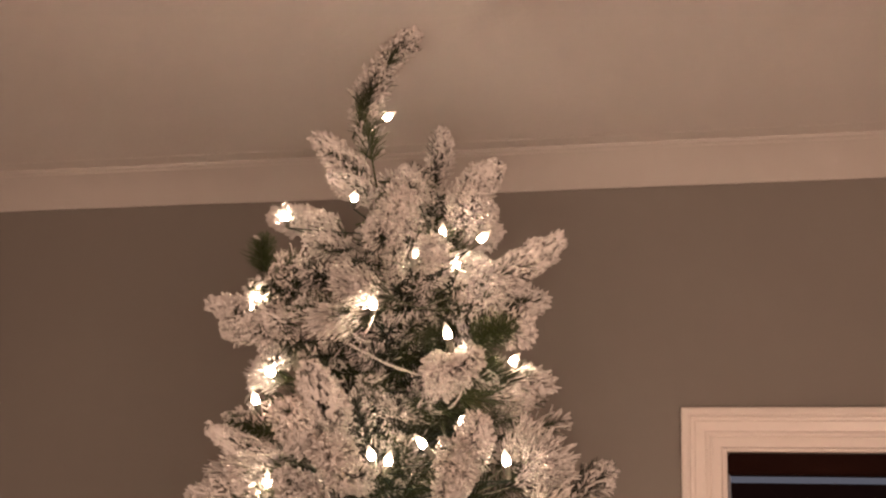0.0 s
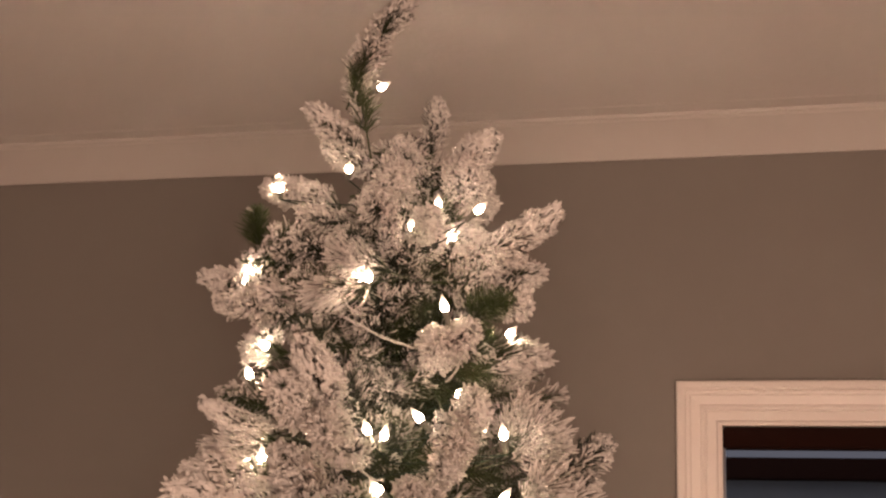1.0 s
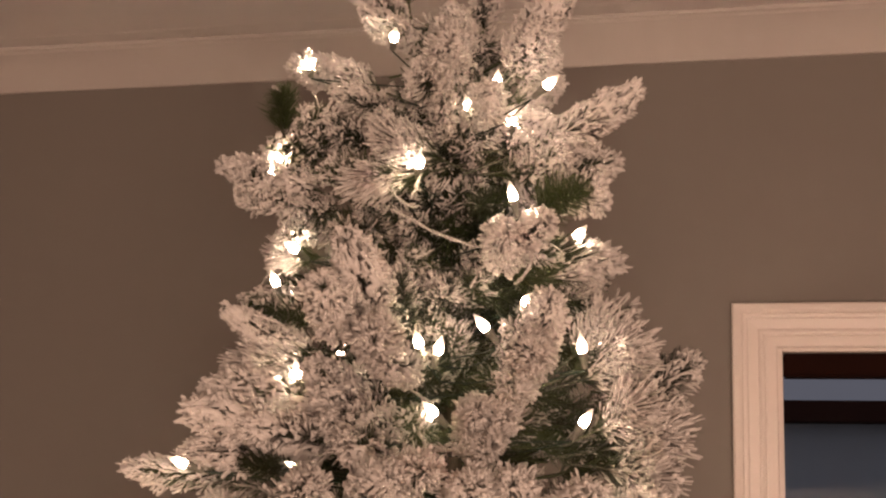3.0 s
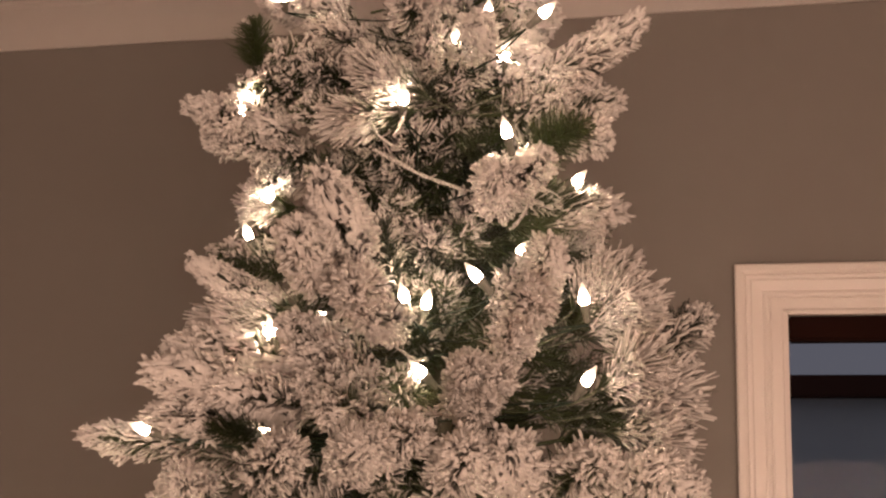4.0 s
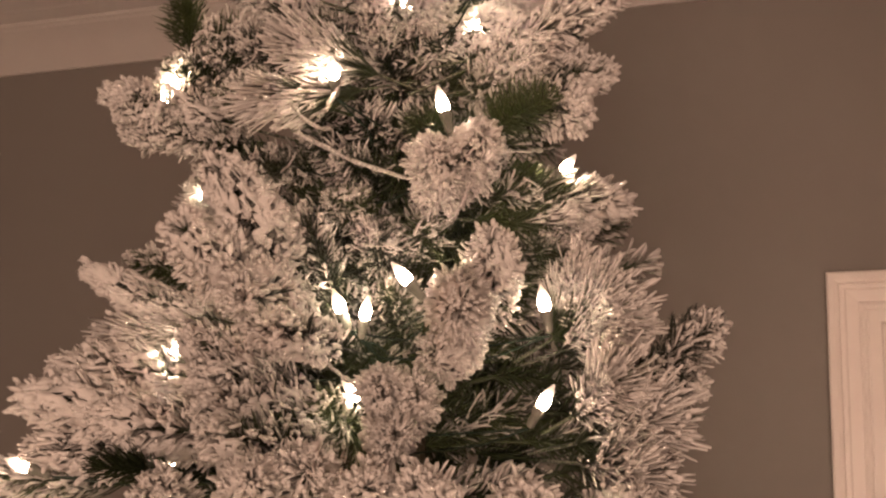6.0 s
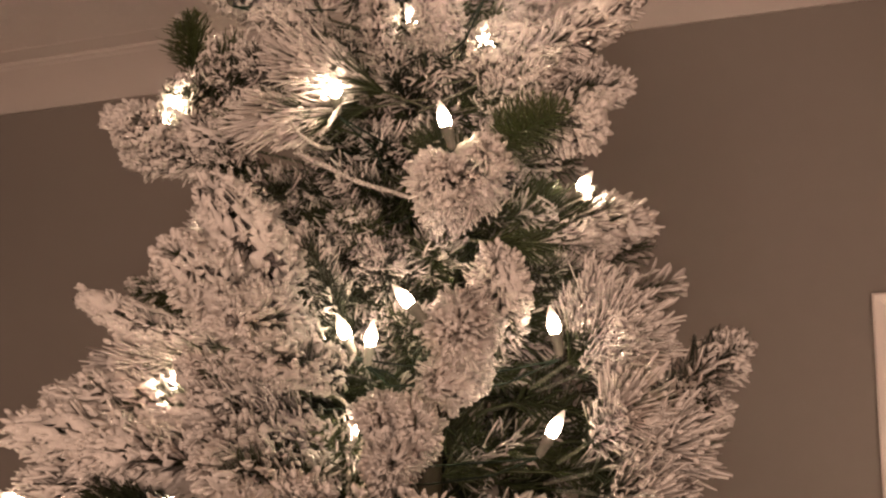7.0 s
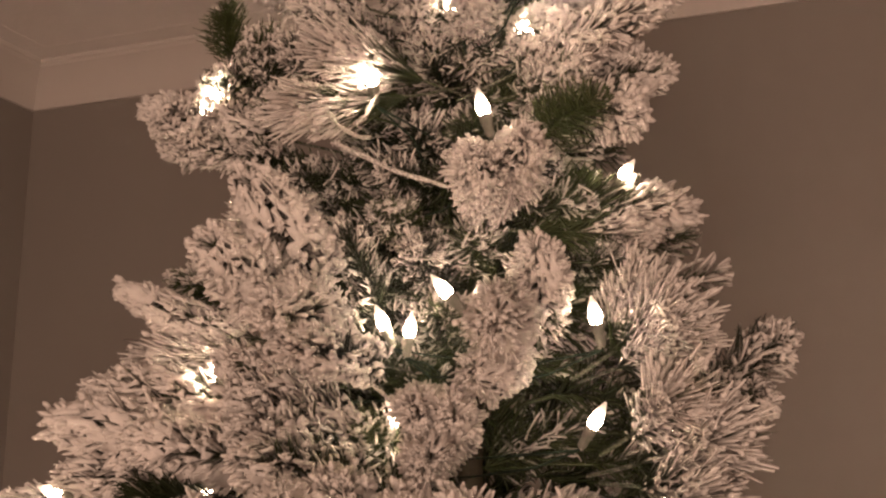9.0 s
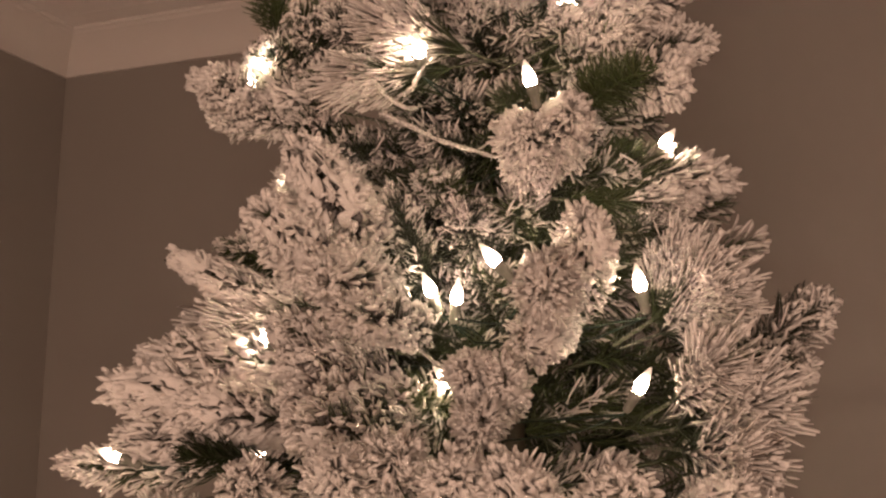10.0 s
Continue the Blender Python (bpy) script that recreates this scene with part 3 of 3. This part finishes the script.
# lower part of the tree
for i in range(330):
    z = 0.28 + 1.24 * (i / 330)
    a = i * 2.39996 + rng.normal(0, 0.3)
    out = reach(z) * rng.uniform(0.6, 1.0)
    d = Vector((math.cos(a), math.sin(a), rng.uniform(-0.2, 0.4))).normalized()
    tip = AXIS + Vector((math.cos(a) * out, math.sin(a) * out, z))
    sprig(tip - d * 0.24, tip, 0.06, "h" if rng.uniform() < 0.65 else "m", COARSE)

verts, faces, flock = [], [], []
for mesh, m in FILLING:
    v = np.empty(len(mesh.vertices) * 3)
    mesh.vertices.foreach_get("co", v)
    f = np.empty(len(mesh.vertices), dtype=np.float32)
    mesh.attributes["flock"].data.foreach_get("value", f)
    turn, n0 = np.array(m), sum(map(len, verts))
    verts.append(v.reshape(-1, 3) @ turn[:3, :3].T + turn[:3, 3])
    flock.append(f)
    faces.extend(tuple(n0 + k for k in p.vertices) for p in mesh.polygons)
me = bpy.data.meshes.new("branch_filling")
me.from_pydata(np.concatenate(verts).tolist(), [], faces)
me.attributes.new("flock", "FLOAT", "POINT").data.foreach_set("value", np.concatenate(flock))
me.polygons.foreach_set("use_smooth", [True] * len(me.polygons))
me.materials.append(NEEDLES)
filling = tagged(new("branch_filling", me), "mass of flocked green branches", kind="stuff")
filling.parent = tree

# bare flocked stems between the branches
STEMS = (
    ((-0.318, -0.30, 2.024), (-0.228, -0.25, 1.99)),
    ((-0.297, -0.300, 2.036), (-0.293, -0.270, 2.074)),
    ((-0.308, -0.240, 1.842), (-0.269, -0.260, 1.824)),
    ((-0.183, -0.300, 1.941), (-0.162, -0.310, 1.968)),
    ((-0.286, -0.250, 1.810), (-0.287, -0.250, 1.763)),
    ((-0.342, -0.220, 1.934), (-0.317, -0.240, 1.883)),
    ((-0.318, -0.310, 2.046), (-0.294, -0.280, 2.029)),
)
for a, b in STEMS:
    steps = [k / 12 for k in range(13)]
    pts = [Vector(a).lerp(Vector(b), q) + Vector((rng.normal(0, 0.0006), 0, -0.006 * math.sin(3.14 * q) + rng.normal(0, 0.0006))) - AXIS for q in steps]
    me_stem = part("stem", tube(pts, [0.0017 * rng.uniform(0.7, 1.4) for _ in steps]), NEEDLES, tree, "bare flocked stem")
    me_stem.data.attributes.new("flock", "FLOAT", "POINT").data.foreach_set("value", [0.45] * len(me_stem.data.vertices))

# ---- the string of lights ----
lights = tagged(new("string_lights"), "lit warm white mini bulbs on green wire in the tree", "string lights")


def lathe(profile, sides=10):
    bm = bmesh.new()
    rings = [[bm.verts.new((r * math.cos(2 * math.pi * k / sides), r * math.sin(2 * math.pi * k / sides), z)) for k in range(sides)]
             for r, z in profile]
    for a, b in zip(rings, rings[1:]):
        for k in range(sides):
            bm.faces.new((a[k], a[(k + 1) % sides], b[(k + 1) % sides], b[k]))
    bm.faces.new(rings[0][::-1])
    bm.faces.new(rings[-1])
    for f in bm.faces:
        f.smooth = True
    return bm


def mesh_of(name, bm, mat):
    me = bpy.data.meshes.new(name)
    bm.to_mesh(me)
    bm.free()
    me.materials.append(mat)
    return me


GLOBE = mesh_of("bulb", lathe([(0.0030, -0.010), (0.0052, -0.0085), (0.0060, -0.004), (0.0054, 0.000), (0.0041, 0.005), (0.0025, 0.010), (0.0008, 0.0135)]), BULB)
CAP = mesh_of("socket", lathe([(0.0025, -0.030), (0.0042, -0.028), (0.0046, -0.018), (0.0058, -0.016), (0.0058, -0.0105), (0.0036, -0.0095)]), SOCKET)
HUNG = []


def bulb(place, way):
    """A lit bulb at place whose point looks along way, in its green socket."""
    ob = new("bulb", GLOBE)
    ob.parent = lights
    turn = Vector(way).to_track_quat("Z", "Y")
    ob.matrix_basis = Matrix.LocRotScale(Vector(place), turn, Vector((0.84, 0.84, 0.90)))
    cap = new("socket", CAP)
    cap.parent = ob
    tagged(cap, "green socket dusted with flock")
    HUNG.append(Vector(place) - turn @ Vector((0, 0, 0.029)))


bulb((-0.342, -0.085, 2.410), (0.7, -0.2, 0.3))
bulb((-0.328, -0.275, 2.228), (0.3, -0.8, 0.3))
bulb((-0.450, -0.204, 2.227), (0.2, -0.8, 0.4))
bulb((-0.227, -0.193, 2.198), (0.1, -0.3, 0.9))
bulb((-0.156, -0.250, 2.173), (0.8, -0.2, 0.6))
bulb((-0.255, -0.221, 2.162), (0.0, -0.9, 0.4))
bulb((-0.217, -0.138, 2.169), (0.1, -0.3, 0.9))
bulb((-0.292, -0.286, 2.080), (0.2, -0.7, 0.6))
bulb((-0.185, -0.315, 2.034), (-0.2, -0.2, 0.9))
bulb((-0.480, -0.245, 2.080), (-0.2, -0.6, -0.5))
bulb((-0.472, -0.245, 2.101), (-0.3, -0.7, 0.3))
bulb((-0.473, -0.172, 2.012), (-0.6, -0.5, 0.5))
bulb((-0.506, -0.134, 1.980), (-0.3, -0.2, 0.9))
bulb((-0.146, -0.075, 2.043), (0.6, -0.4, 0.5))
bulb((-0.298, -0.246, 1.891), (-0.1, -0.6, 0.7))
bulb((-0.213, -0.319, 1.897), (-0.6, -0.2, 0.7))
bulb((-0.275, -0.240, 1.885), (0.3, -0.4, 0.8))
bulb((-0.413, -0.301, 1.852), (-0.2, -0.3, 0.9))
bulb((-0.281, -0.249, 1.816), (-0.6, -0.3, 0.6))
bulb((-0.512, -0.366, 1.751), (-0.8, -0.3, 0.3))
bulb((-0.120, -0.252, 1.885), (-0.1, -0.3, 0.9))
bulb((-0.112, -0.270, 1.806), (0.5, -0.2, 0.7))
bulb((-0.186, -0.204, 1.941), (0.5, -0.6, 0.4))
bulb((-0.456, -0.186, 1.788), (0.2, -0.5, 0.7))
bulb((-0.417, -0.300, 1.757), (0.2, -0.8, 0.4))
# the rest of the string, deeper in the tree, at its back and below
for i in range(150):
    z = 0.30 + 1.22 * (i / 150)
    a = i * 2.39996 + 0.8
    out = reach(z) * rng.uniform(0.88, 1.0)
    bulb(AXIS + Vector((math.cos(a) * out, math.sin(a) * out, z)), (math.cos(a), math.sin(a), 0.6))
for i in range(14):
    z = 1.62 + 0.60 * (i / 14)
    a = VIEW + math.pi + 0.6 * math.sin(i * 2.1)
    out = reach(z) * 0.85
    bulb(AXIS + Vector((math.cos(a) * out, math.sin(a) * out, z)), (math.cos(a), math.sin(a), 0.6))

HUNG.sort(key=lambda p: -p.z)
for a, b in zip(HUNG, HUNG[1:]):
    mid_a, mid_b = a.lerp(AXIS + Vector((0, 0, a.z - 0.02)), 0.5), b.lerp(AXIS + Vector((0, 0, b.z + 0.01)), 0.5)
    if a.z > 2.3:
        mid_a, mid_b = a.lerp(b, 0.3), a.lerp(b, 0.7)
    pts = [a, a.lerp(mid_a, 0.7), mid_a.lerp(mid_b, 0.35), mid_a.lerp(mid_b, 0.7), b.lerp(mid_b, 0.6), b]
    part("wire", tube(pts, [0.0010] * 6, 5), WIRE, lights)
